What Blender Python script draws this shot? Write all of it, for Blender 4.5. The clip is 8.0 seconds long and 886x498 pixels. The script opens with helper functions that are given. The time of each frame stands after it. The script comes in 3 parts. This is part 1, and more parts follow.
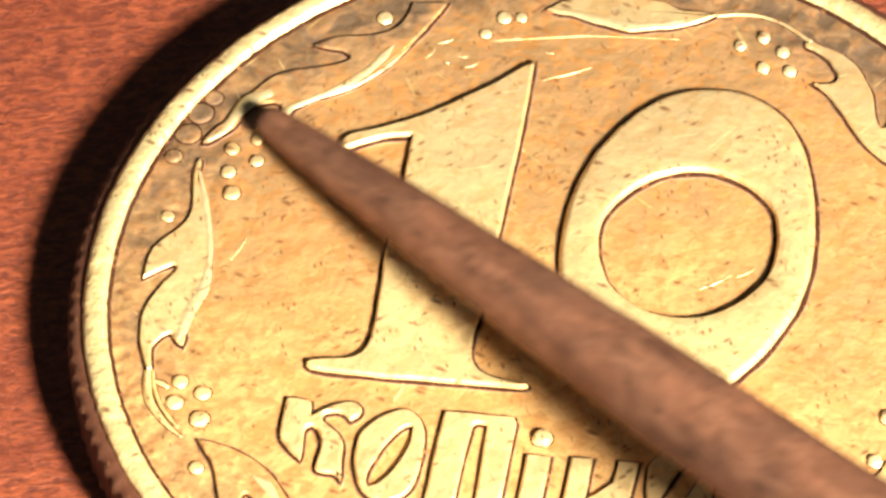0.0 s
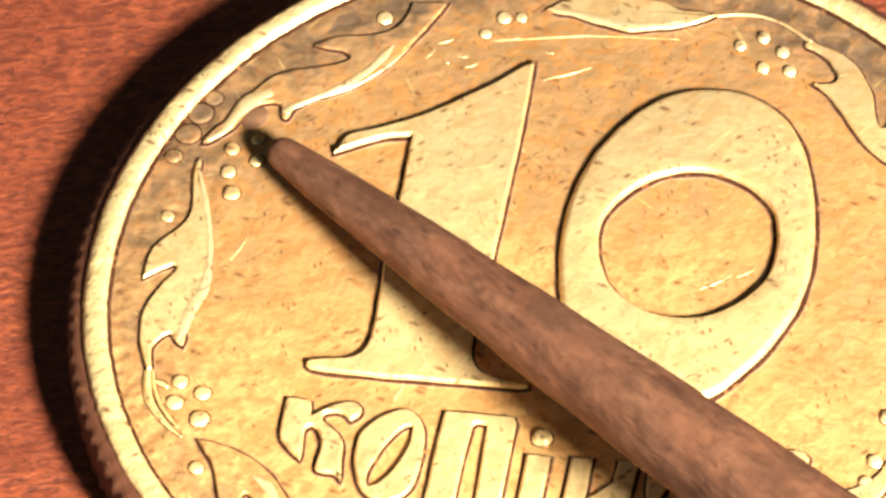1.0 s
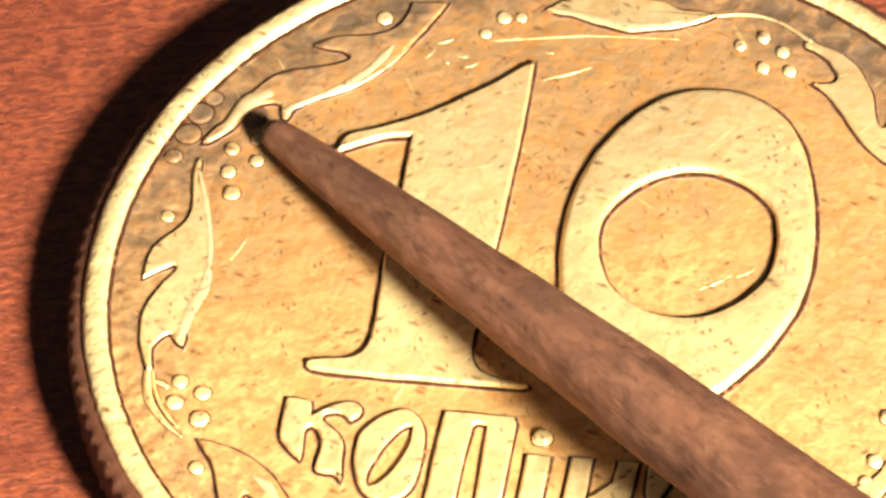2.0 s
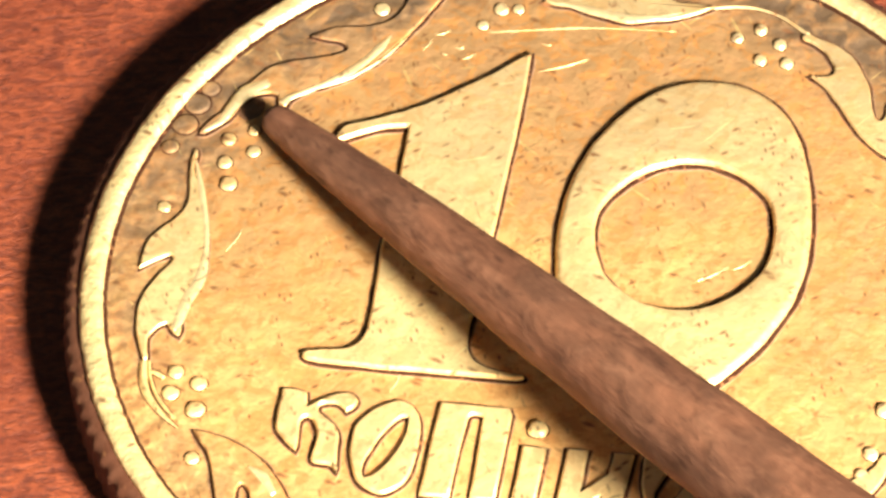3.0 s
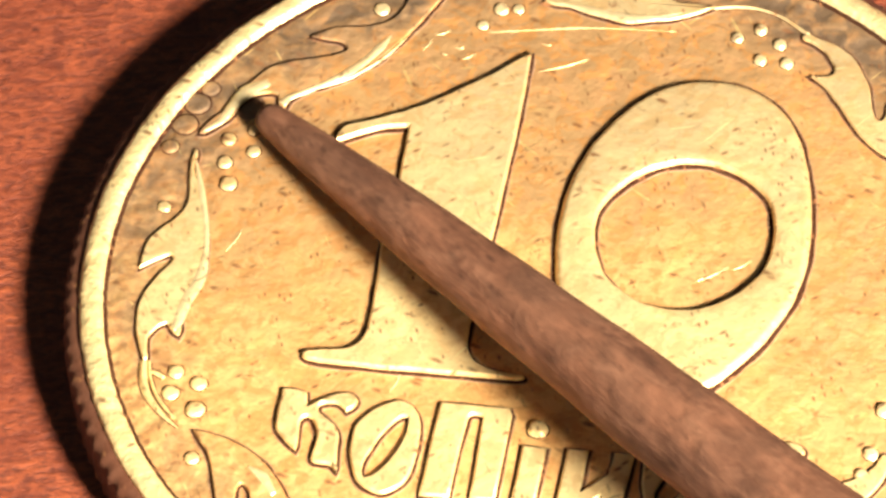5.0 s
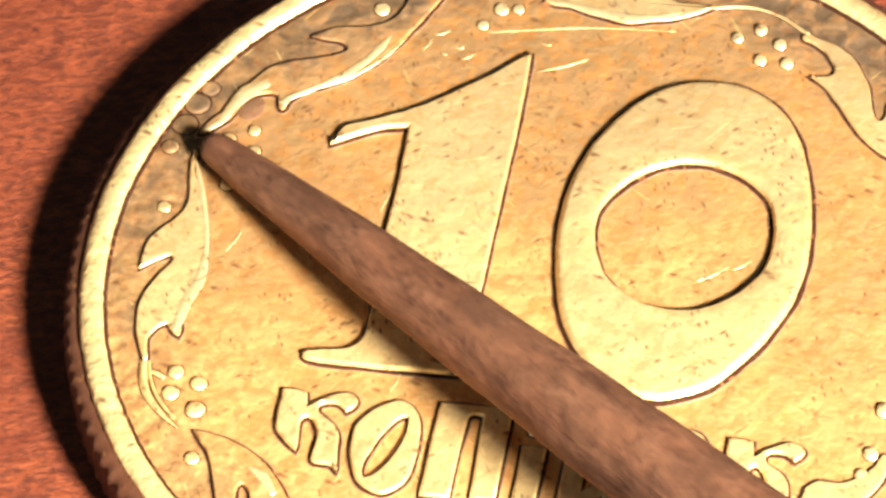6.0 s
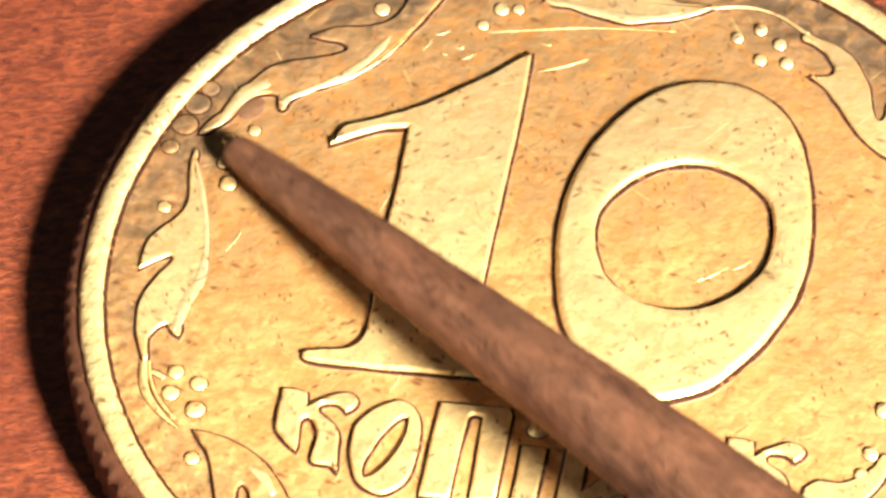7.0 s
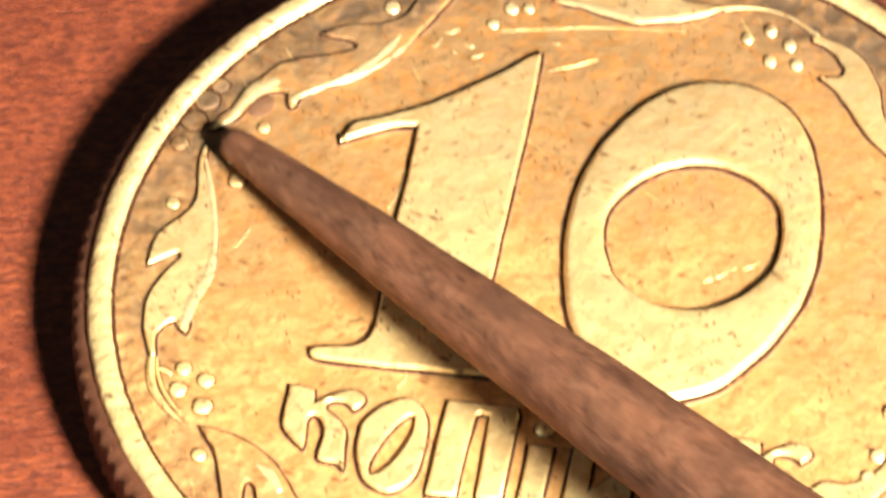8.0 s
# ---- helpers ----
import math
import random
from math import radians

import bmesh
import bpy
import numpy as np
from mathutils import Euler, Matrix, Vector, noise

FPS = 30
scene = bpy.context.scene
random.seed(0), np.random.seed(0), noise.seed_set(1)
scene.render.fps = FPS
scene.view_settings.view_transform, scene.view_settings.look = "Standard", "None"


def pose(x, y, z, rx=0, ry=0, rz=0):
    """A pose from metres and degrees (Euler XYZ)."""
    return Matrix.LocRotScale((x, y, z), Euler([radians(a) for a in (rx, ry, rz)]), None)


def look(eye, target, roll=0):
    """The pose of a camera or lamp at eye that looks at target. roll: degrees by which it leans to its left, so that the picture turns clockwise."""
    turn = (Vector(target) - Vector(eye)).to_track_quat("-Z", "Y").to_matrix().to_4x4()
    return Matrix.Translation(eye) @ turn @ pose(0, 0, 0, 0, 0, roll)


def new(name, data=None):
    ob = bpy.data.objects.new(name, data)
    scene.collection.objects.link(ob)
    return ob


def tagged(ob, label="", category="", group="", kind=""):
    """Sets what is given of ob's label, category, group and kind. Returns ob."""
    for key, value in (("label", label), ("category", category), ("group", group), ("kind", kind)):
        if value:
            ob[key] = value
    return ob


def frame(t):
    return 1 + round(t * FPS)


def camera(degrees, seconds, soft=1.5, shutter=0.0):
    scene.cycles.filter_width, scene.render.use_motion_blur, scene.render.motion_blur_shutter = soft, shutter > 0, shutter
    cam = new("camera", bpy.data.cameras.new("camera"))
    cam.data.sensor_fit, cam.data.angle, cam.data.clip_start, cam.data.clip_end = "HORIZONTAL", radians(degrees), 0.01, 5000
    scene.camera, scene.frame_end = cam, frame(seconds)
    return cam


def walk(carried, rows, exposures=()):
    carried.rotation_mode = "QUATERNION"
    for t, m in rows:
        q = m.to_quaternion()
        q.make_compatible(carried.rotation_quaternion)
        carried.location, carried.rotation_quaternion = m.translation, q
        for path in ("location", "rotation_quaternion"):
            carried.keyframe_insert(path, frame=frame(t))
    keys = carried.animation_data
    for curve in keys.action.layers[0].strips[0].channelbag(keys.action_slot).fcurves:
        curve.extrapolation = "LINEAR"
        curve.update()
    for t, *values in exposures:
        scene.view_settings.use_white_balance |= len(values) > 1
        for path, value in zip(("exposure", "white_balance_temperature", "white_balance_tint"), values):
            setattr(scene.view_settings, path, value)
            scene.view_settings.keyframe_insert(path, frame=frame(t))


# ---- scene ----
MM = 0.001


def stick(x, y, z, yaw, rise):
    """Pose of a rod from its tip in millimetres, its heading and its rise in degrees."""
    return pose(x * MM, y * MM, z * MM, 0, -rise, yaw)


# ---- camera ----
cam = camera(8.0, 8.0, soft=2.9, shutter=0.6)
walk(cam, [
    (0.00, pose(0.001874, -0.066989, 0.082707, 39.8237, 1.9498, 1.0255)),
    (2.60, pose(0.001874, -0.066989, 0.082707, 39.8237, 1.9498, 1.0255)),
    (2.80, pose(0.001874, -0.066989, 0.082707, 39.7976, 1.8182, 1.1584)),
    (2.90, pose(0.001874, -0.066989, 0.082707, 39.7494, 1.8038, 1.1509)),
    (3.10, pose(0.001874, -0.066989, 0.082707, 39.7494, 1.8038, 1.1509)),
    (7.50, pose(0.001874, -0.066989, 0.082707, 39.7494, 1.8038, 1.1509)),
    (7.60, pose(0.001874, -0.066989, 0.082707, 39.7494, 1.8038, 1.1509)),
    (7.70, pose(0.001874, -0.066989, 0.082707, 39.7404, 1.6900, 1.2826)),
    (7.80, pose(0.001874, -0.066989, 0.082707, 39.8133, 1.9075, 1.1331)),
    (7.90, pose(0.001874, -0.066989, 0.082707, 39.8686, 1.4486, 1.7201)),
    (8.00, pose(0.001874, -0.066989, 0.082707, 39.7473, 1.5727, 1.5477)),
])

# ---- light ----
world = bpy.data.worlds.new("room_air")
scene.world = world
world.use_nodes = True
world.node_tree.nodes["Background"].inputs["Color"].default_value = (1.0, 0.93, 0.85, 1)
world.node_tree.nodes["Background"].inputs["Strength"].default_value = 0.05


def area_lamp(name, eye, target, size, power, color, shape="DISK", size_y=None):
    data = bpy.data.lights.new(name, "AREA")
    data.shape, data.size, data.energy, data.color = shape, size, power, color
    if size_y:
        data.size_y = size_y
    ob = new(name, data)
    ob.matrix_world = look(eye, target)
    return ob


# desk lamp head to the side of the coin, and an unseen fill light added across the table
LAMP = Vector((0.0591, -0.0868, 0.070))
DESK = area_lamp("desk_lamp_light", LAMP, (0.0, 0.0, 0), 0.020, 0.209, (1.0, 0.872, 0.735))
DESK.data.spread = radians(75)
area_lamp("fill_light", (-1.58, -0.85, 0.90), (0, 0, 0), 0.9, 5.5, (0.84, 0.95, 1.0), "RECTANGLE", 0.8)
scene.view_settings.exposure = 0.0


# ---- materials ----
class Mat:
    """A small wrapper round one procedural material."""

    def __init__(self, name):
        self.mat = bpy.data.materials.new(name)
        self.mat.use_nodes = True
        self.tree = self.mat.node_tree
        self.bsdf = self.tree.nodes["Principled BSDF"]
        self.coord = self.tree.nodes.new("ShaderNodeTexCoord").outputs["Object"]

    def node(self, kind, **links):
        n = self.tree.nodes.new(kind)
        for key, value in links.items():
            self.put(n.inputs[key.replace("_", " ")], value)
        return n

    def put(self, socket, value):
        if isinstance(value, bpy.types.NodeSocket):
            self.tree.links.new(value, socket)
        else:
            socket.default_value = value

    def mapped(self, scale, turn=0.0, shift=(0, 0, 0), bend=0.0):
        at = self.coord
        if bend:
            wave = self.node("ShaderNodeTexNoise", Vector=at, Scale=1300.0, Detail=1.0)
            sway = self.node("ShaderNodeVectorMath", Vector=wave.outputs["Color"])
            sway.operation = "SCALE"
            sway.inputs["Scale"].default_value = bend
            both = self.tree.nodes.new("ShaderNodeVectorMath")
            self.put(both.inputs[0], at)
            self.put(both.inputs[1], sway.outputs[0])
            at = both.outputs[0]
        n = self.node("ShaderNodeMapping", Vector=at, Rotation=(0, 0, radians(turn)))
        n = self.node("ShaderNodeMapping", Vector=n.outputs["Vector"], Scale=scale, Location=shift)
        return n.outputs["Vector"]

    def noise(self, vector, scale, detail=4.0, rough=0.55, warp=0.0):
        n = self.node("ShaderNodeTexNoise", Vector=vector, Scale=scale, Detail=detail, Roughness=rough, Distortion=warp)
        return n.outputs["Fac"]

    def voronoi(self, vector, scale, feature="F1", random=1.0):
        n = self.node("ShaderNodeTexVoronoi", Vector=vector, Scale=scale, Randomness=random)
        n.feature = feature
        return n.outputs["Distance"]

    def ramp(self, fac, *stops):
        n = self.node("ShaderNodeValToRGB", Fac=fac)
        e = n.color_ramp.elements
        while len(e) < len(stops):
            e.new(0.5)
        for i, (at, c) in enumerate(stops):
            e[i].position = at
            e[i].color = (c, c, c, 1) if isinstance(c, (int, float)) else (*c, 1)
        return n.outputs["Color"]

    def mix(self, fac, a, b, mode="MIX"):
        n = self.tree.nodes.new("ShaderNodeMix")
        n.data_type, n.blend_type = "RGBA", mode
        self.put(n.inputs[0], fac)
        self.put(n.inputs[6], a if isinstance(a, bpy.types.NodeSocket) else (*a, 1))
        self.put(n.inputs[7], b if isinstance(b, bpy.types.NodeSocket) else (*b, 1))
        return n.outputs[2]

    def math(self, op, a, b=0.0):
        n = self.tree.nodes.new("ShaderNodeMath")
        n.operation = op
        self.put(n.inputs[0], a)
        self.put(n.inputs[1], b)
        return n.outputs[0]

    def bump(self, height, strength, distance, normal=None):
        n = self.node("ShaderNodeBump", Height=height, Strength=strength, Distance=distance)
        if normal:
            self.put(n.inputs["Normal"], normal)
        return n.outputs["Normal"]

    def done(self, color, rough, metal=0.0, normal=None, specular=0.5):
        self.put(self.bsdf.inputs["Base Color"], color)
        self.put(self.bsdf.inputs["Roughness"], rough)
        self.put(self.bsdf.inputs["Metallic"], metal)
        self.put(self.bsdf.inputs["Specular IOR Level"], specular)
        if normal:
            self.put(self.bsdf.inputs["Normal"], normal)
        return self.mat


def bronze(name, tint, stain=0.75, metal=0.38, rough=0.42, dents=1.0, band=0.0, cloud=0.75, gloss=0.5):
    """Worn aluminium bronze: blotches of brown tarnish, dark specks, hair scratches and small dents; band: tarnish
    along the rim with the rim's shade painted in; cloud: how far the top is darkened for weaker light.
    """
    m = Mat(name)
    flat = m.mapped((1, 1, 1))
    large = m.ramp(m.noise(flat, 520, 4, 0.6, 0.4), (0.40, 0), (0.64, 1))
    patches = m.ramp(m.noise(m.mapped((1, 1.1, 1), 25), 1150, 3, 0.5, 1.8), (0.45, 0), (0.58, 1))
    fine = m.ramp(m.noise(m.mapped((1, 1.1, 1), -30), 2700, 5, 0.65, 0.9), (0.50, 0), (0.565, 1))
    specks = None
    for turn, size, at in ((20, 1800, 0.0), (75, 3600, 1.7), (-40, 2600, 4.1)):
        p = m.ramp(m.voronoi(m.mapped((size, size * 2.4, size), turn, (at, at, at)), 1.0), (0.10, 1), (0.27, 0))
        p = m.math("MULTIPLY", p, m.ramp(m.noise(m.mapped((1, 1, 1), 0, (at, at, at)), 1000, 4, 0.7), (0.51, 0), (0.565, 1)))
        specks = p if specks is None else m.math("MAXIMUM", specks, p)
    nicks = None
    for turn, at in ((12, 0.3), (-38, 2.2), (64, 5.7)):
        p = m.ramp(m.voronoi(m.mapped((620 + 50 * turn / 12, 7400, 620), turn, (at, at, at), 0.0008), 1.0), (0.08, 1), (0.19, 0))
        p = m.math("MULTIPLY", p, m.ramp(m.noise(m.mapped((1, 1, 1), 0, (at, at, 0)), 760, 5, 0.75), (0.545, 0), (0.60, 1)))
        nicks = p if nicks is None else m.math("MAXIMUM", nicks, p)
    brown = tuple(c * k for c, k in zip(tint, (0.66, 0.52, 0.42)))
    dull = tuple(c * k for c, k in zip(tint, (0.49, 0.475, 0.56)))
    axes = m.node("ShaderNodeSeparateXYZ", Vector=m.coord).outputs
    # the sheen's fall-off painted into the metal: pale low down, dull at the top
    light_drift = m.math("ADD", m.math("MULTIPLY", axes[1], 82.0), m.math("MULTIPLY", axes[0], -3.0))
    light_drift = m.math("ADD", light_drift, m.math("MULTIPLY", m.noise(flat, 330, 5, 0.6, 0.5), 0.9))
    light_drift = m.ramp(light_drift, (0.35, 0), (0.88, 1))
    worn = m.math("ADD", m.math("MULTIPLY", m.math("ADD", light_drift, m.math("MULTIPLY", axes[0], -10.0)), 0.30), 0.72)
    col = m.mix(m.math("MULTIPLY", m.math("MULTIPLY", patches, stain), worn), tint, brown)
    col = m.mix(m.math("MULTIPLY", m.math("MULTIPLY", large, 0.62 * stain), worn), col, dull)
    col = m.mix(m.math("MULTIPLY", m.math("SUBTRACT", 1.0, light_drift), 0.10), col, tuple(min(0.95, c * k) for c, k in zip(tint, (1.08, 1.12, 0.98))))
    col = m.mix(m.math("MULTIPLY", light_drift, cloud), col, dull)
    col = m.mix(m.math("MULTIPLY", m.math("MULTIPLY", fine, 0.80 * min(1.0, stain + 0.15)), worn), col, brown)
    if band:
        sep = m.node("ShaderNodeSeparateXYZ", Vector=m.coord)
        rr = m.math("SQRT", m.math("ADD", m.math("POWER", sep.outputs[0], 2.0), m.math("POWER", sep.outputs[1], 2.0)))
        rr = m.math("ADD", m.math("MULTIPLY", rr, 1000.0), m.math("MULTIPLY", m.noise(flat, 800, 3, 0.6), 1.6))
        # tarnish near the rim, deepened to carry the shade the rim throws there
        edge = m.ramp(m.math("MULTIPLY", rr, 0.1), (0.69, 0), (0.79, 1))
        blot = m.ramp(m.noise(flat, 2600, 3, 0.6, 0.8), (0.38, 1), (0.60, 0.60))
        col = m.mix(m.math("MULTIPLY", m.math("MULTIPLY", edge, blot), m.math("MULTIPLY", m.math("ADD", m.math("MULTIPLY", light_drift, 0.50), 0.62), band)), col, (0.145, 0.097, 0.056))
    col = m.mix(m.math("MULTIPLY", specks, 0.85), col, (0.22, 0.100, 0.040))
    col = m.mix(m.math("MULTIPLY", nicks, 0.6), col, (0.11, 0.045, 0.018))
    scratch = None
    for turn, wide, at in ((38, 5200, 0.0), (-17, 4300, 3.13), (62, 4800, 7.27), (128, 5000, 5.41)):
        v = m.mapped((900, wide * 1.6, 900), turn, (at, at, at))
        s = m.ramp(m.noise(v, 1.0, 1.0, 0.4), (0.755, 0), (0.80, 1))
        scratch = s if scratch is None else m.math("MAXIMUM", scratch, s)
    col = m.mix(m.math("MULTIPLY", scratch, 0.4), col, tuple(min(0.95, c * 1.3) for c in tint))
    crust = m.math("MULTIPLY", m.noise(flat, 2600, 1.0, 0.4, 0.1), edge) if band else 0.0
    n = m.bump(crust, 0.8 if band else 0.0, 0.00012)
    n = m.bump(m.noise(flat, 1500, 4, 0.6), 0.36 * dents, 0.00018, n)
    n = m.bump(m.noise(m.mapped((1, 1.1, 1), 25), 3100, 3, 0.55), 0.35 * dents, 0.00007, n)
    n = m.bump(m.noise(flat, 3400, 1.5, 0.5, 0.3), 0.24 * dents, 0.00006, n)
    n = m.bump(scratch, -0.5, 0.00002, n)
    n = m.bump(nicks, -0.6, 0.00003, n)
    r = m.math("ADD", m.math("MULTIPLY", patches, 0.12), rough)
    r = m.math("SUBTRACT", r, m.math("MULTIPLY", scratch, 0.10))
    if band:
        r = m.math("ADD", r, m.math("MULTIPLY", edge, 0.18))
    return m.done(col, r, metal, n, gloss)


def wood_table():
    """Reddish-brown veneer with short dark pores and a fine mottled grain."""
    m = Mat("reddish_brown_veneer")
    grain = m.noise(m.mapped((2300, 5600, 2300), -6), 1.0, 6, 0.72, 0.6)
    cloud = m.noise(m.mapped((500, 900, 500), -6), 1.0, 5, 0.65, 0.4)
    pores = m.ramp(m.voronoi(m.mapped((2600, 7200, 2600), -4), 1.0), (0.08, 1), (0.24, 0))
    pores = m.math("MULTIPLY", pores, m.ramp(m.noise(m.mapped((1500, 2600, 1500)), 1.0, 2), (0.46, 0), (0.58, 1)))
    speck = m.noise(m.mapped((4200, 7800, 4200), -6), 1.0, 5, 0.75, 0.3)
    col = m.mix(m.ramp(grain, (0.37, 0), (0.63, 1)), (0.0930, 0.0175, 0.0060), (0.2700, 0.0650, 0.0205))
    col = m.mix(m.math("MULTIPLY", m.ramp(speck, (0.42, 1), (0.53, 0)), 0.72), col, (0.0539, 0.0103, 0.0037))
    col = m.mix(m.math("MULTIPLY", m.ramp(cloud, (0.40, 0), (0.64, 1)), 0.5), col, (0.1023, 0.0172, 0.0055))
    col = m.mix(m.math("MULTIPLY", pores, 0.8), col, (0.0323, 0.0073, 0.0033))
    n = m.bump(m.math("ADD", grain, speck), 0.6, 0.00006)
    return m.done(col, 0.58, 0.0, n, 0.5)


def stick_wood():
    """Bare brown wood of a thin stick: mottled streaks along it and dark pits."""
    m = Mat("bare_stick_wood")
    streak = m.noise(m.mapped((420, 2300, 2300), 3), 1.0, 5, 0.62, 0.2)
    cloud = m.noise(m.mapped((800, 1200, 1200), 10), 1.0, 3, 0.55, 0.2)
    pits = m.ramp(m.voronoi(m.mapped((1500, 4600, 4600), 6), 1.0), (0.10, 1), (0.30, 0))
    pits = m.math("MULTIPLY", pits, m.ramp(m.noise(m.mapped((520, 800, 800)), 1.0, 3), (0.49, 0), (0.58, 1)))
    col = m.mix(m.ramp(streak, (0.32, 0), (0.68, 1)), (0.084, 0.037, 0.0215), (0.215, 0.097, 0.053))
    col = m.mix(m.math("MULTIPLY", m.ramp(cloud, (0.42, 0), (0.62, 1)), 0.5), col, (0.085, 0.045, 0.028))
    col = m.mix(m.math("MULTIPLY", pits, 0.65), col, (0.0145, 0.0086, 0.0066))
    fleck = m.noise(m.mapped((2200, 6500, 6500), 8), 1.0, 3, 0.6, 0.4)
    col = m.mix(m.math("MULTIPLY", m.ramp(fleck, (0.58, 0), (0.68, 1)), 0.28), col, (0.0198, 0.0106, 0.0073))
    col = m.mix(m.math("MULTIPLY", m.ramp(fleck, (0.32, 1), (0.44, 0)), 0.22), col, (0.1254, 0.0647, 0.0343))
    n = m.bump(m.math("ADD", streak, cloud), 0.5, 0.00013)
    flakes = m.ramp(m.noise(m.mapped((1100, 2600, 2600), -5), 1.0, 3, 0.6, 0.6), (0.50, 0), (0.70, 1))
    col = m.mix(m.math("MULTIPLY", flakes, 0.40), col, (0.27, 0.135, 0.078))
    n = m.bump(pits, -1.0, 0.00014, n)
    return m.done(col, 0.8, 0.0, n, 0.12)


def plain(name, color, rough=0.8):
    m = Mat(name)
    col = m.mix(m.ramp(m.noise(m.mapped((1, 1, 1)), 3.0, 5), (0.3, 0), (0.7, 1)), color, tuple(c * 0.9 for c in color))
    return m.done(col, rough, 0.0, m.bump(m.noise(m.mapped((1, 1, 1)), 180, 3), 0.2, 0.001))


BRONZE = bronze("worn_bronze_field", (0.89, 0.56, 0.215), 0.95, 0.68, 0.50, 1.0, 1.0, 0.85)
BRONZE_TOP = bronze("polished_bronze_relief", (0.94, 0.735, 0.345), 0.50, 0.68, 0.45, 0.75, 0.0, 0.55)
# near-black for dirt in the creases and the painted shade of steep sides
BRONZE_SIDE = bronze("shaded_dirty_bronze_sides", (0.045, 0.019, 0.009), 0.8, 0.0, 0.8, 0.6, 0.0, 0.3, 0.06)
# the reeded side's shade is put into its colour, far darker than the face
EDGE = bronze("shade_dark_reeded_edge", (0.11, 0.045, 0.024), 0.6, 0.2, 0.7, 0.5, 0.0, 0.3, 0.2)
# softer ring outside it: tarnish, with the shade round the relief painted in
TARNISH_SHADE = bronze("shade_and_tarnish_round_relief", (0.36, 0.22, 0.11), 0.6, 0.30, 0.55, 1.0, 0.0, 0.75)
STAIN = bronze("brown_stain", (0.20, 0.115, 0.062), 0.5, 0.15, 0.6, 0.8, 0.0, 0.3, 0.3)
RIM = bronze("rubbed_bronze_rim", (0.94, 0.77, 0.37), 0.30, 0.66, 0.45, 1.6, 0.0, 0.15)
BRIGHT = bronze("rubbed_bronze_crests", (0.93, 0.76, 0.40), 0.15, 0.66, 0.38, 0.9, 0.0, 0.35)
VENEER = wood_table()
STICK = stick_wood()
PAINT = plain("pale_wall_paint", (0.62, 0.60, 0.57))
BOARD = plain("floor_board", (0.28, 0.18, 0.11), 0.5)


# ---- mesh helpers ----
def finish(name, bm, material, scale=1.0, smooth=True):
    if scale != 1.0:
        bmesh.ops.scale(bm, vec=(scale,) * 3, verts=bm.verts)
    bmesh.ops.recalc_face_normals(bm, faces=bm.faces)
    me = bpy.data.meshes.new(name)
    bm.to_mesh(me)
    bm.free()
    me.materials.append(material)
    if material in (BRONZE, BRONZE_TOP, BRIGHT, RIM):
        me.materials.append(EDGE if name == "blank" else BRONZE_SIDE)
        me.materials.append(TARNISH_SHADE)
    if smooth:
        me.polygons.foreach_set("use_smooth", [True] * len(me.polygons))
    return new(name, me)


def part(name, bm, material, parent, label="", scale=MM, smooth=True):
    ob = finish(name, bm, material, scale, smooth)
    ob.parent = parent
    return tagged(ob, label)


def box(bm, lo, hi):
    vs = bmesh.ops.create_cube(bm, size=1.0)["verts"]
    for v in vs:
        v.co = [l + (c + 0.5) * (h - l) for c, l, h in zip(v.co, lo, hi)]


def spline(points, steps=6, closed=True):
    """A smooth line through points; a point with a third value keeps its corner."""
    n = len(points)
    out = []
    for i in range(n if closed else n - 1):
        p1, p2 = points[i], points[(i + 1) % n]
        p0 = points[i - 1] if closed or i > 0 else p1
        p3 = points[(i + 2) % n] if closed or i + 2 < n else p2
        a, b, c, d = (Vector(p[:2]) for p in (p0, p1, p2, p3))
        reach = (c - b).length
        ta = (c - b) if len(p1) > 2 else (c - a).normalized() * reach
        tb = (c - b) if len(p2) > 2 else (d - b).normalized() * reach
        for k in range(steps):
            t = k / steps
            h = (2 * t**3 - 3 * t**2 + 1, t**3 - 2 * t**2 + t, -2 * t**3 + 3 * t**2, t**3 - t**2)
            out.append(h[0] * b + h[1] * ta + h[2] * c + h[3] * tb)
    if not closed:
        out.append(Vector(points[-1][:2]))
    return out


def inward(points, d, vary):
    """The outline moved to its left by d, times each point's own share."""
    n = len(points)
    out = []
    for i in range(n):
        e0 = (points[i] - points[i - 1])
        e1 = (points[(i + 1) % n] - points[i])
        e0 = e0.normalized() if e0.length > 1e-9 else e1.normalized()
        e1 = e1.normalized() if e1.length > 1e-9 else e0
        n0, n1 = Vector((-e0.y, e0.x)), Vector((-e1.y, e1.x))
        m = n0 + n1
        k = min(1.6, 2 / max(m.length_squared, 0.3))
        out.append(points[i] + m * (d * vary[i] * 0.5 * k))
    return out


def turned(points):
    area = sum(p.x * q.y - q.x * p.y for p, q in zip(points, points[1:] + points[:1]))
    return points if area > 0 else points[::-1]


FIELD = 1.10


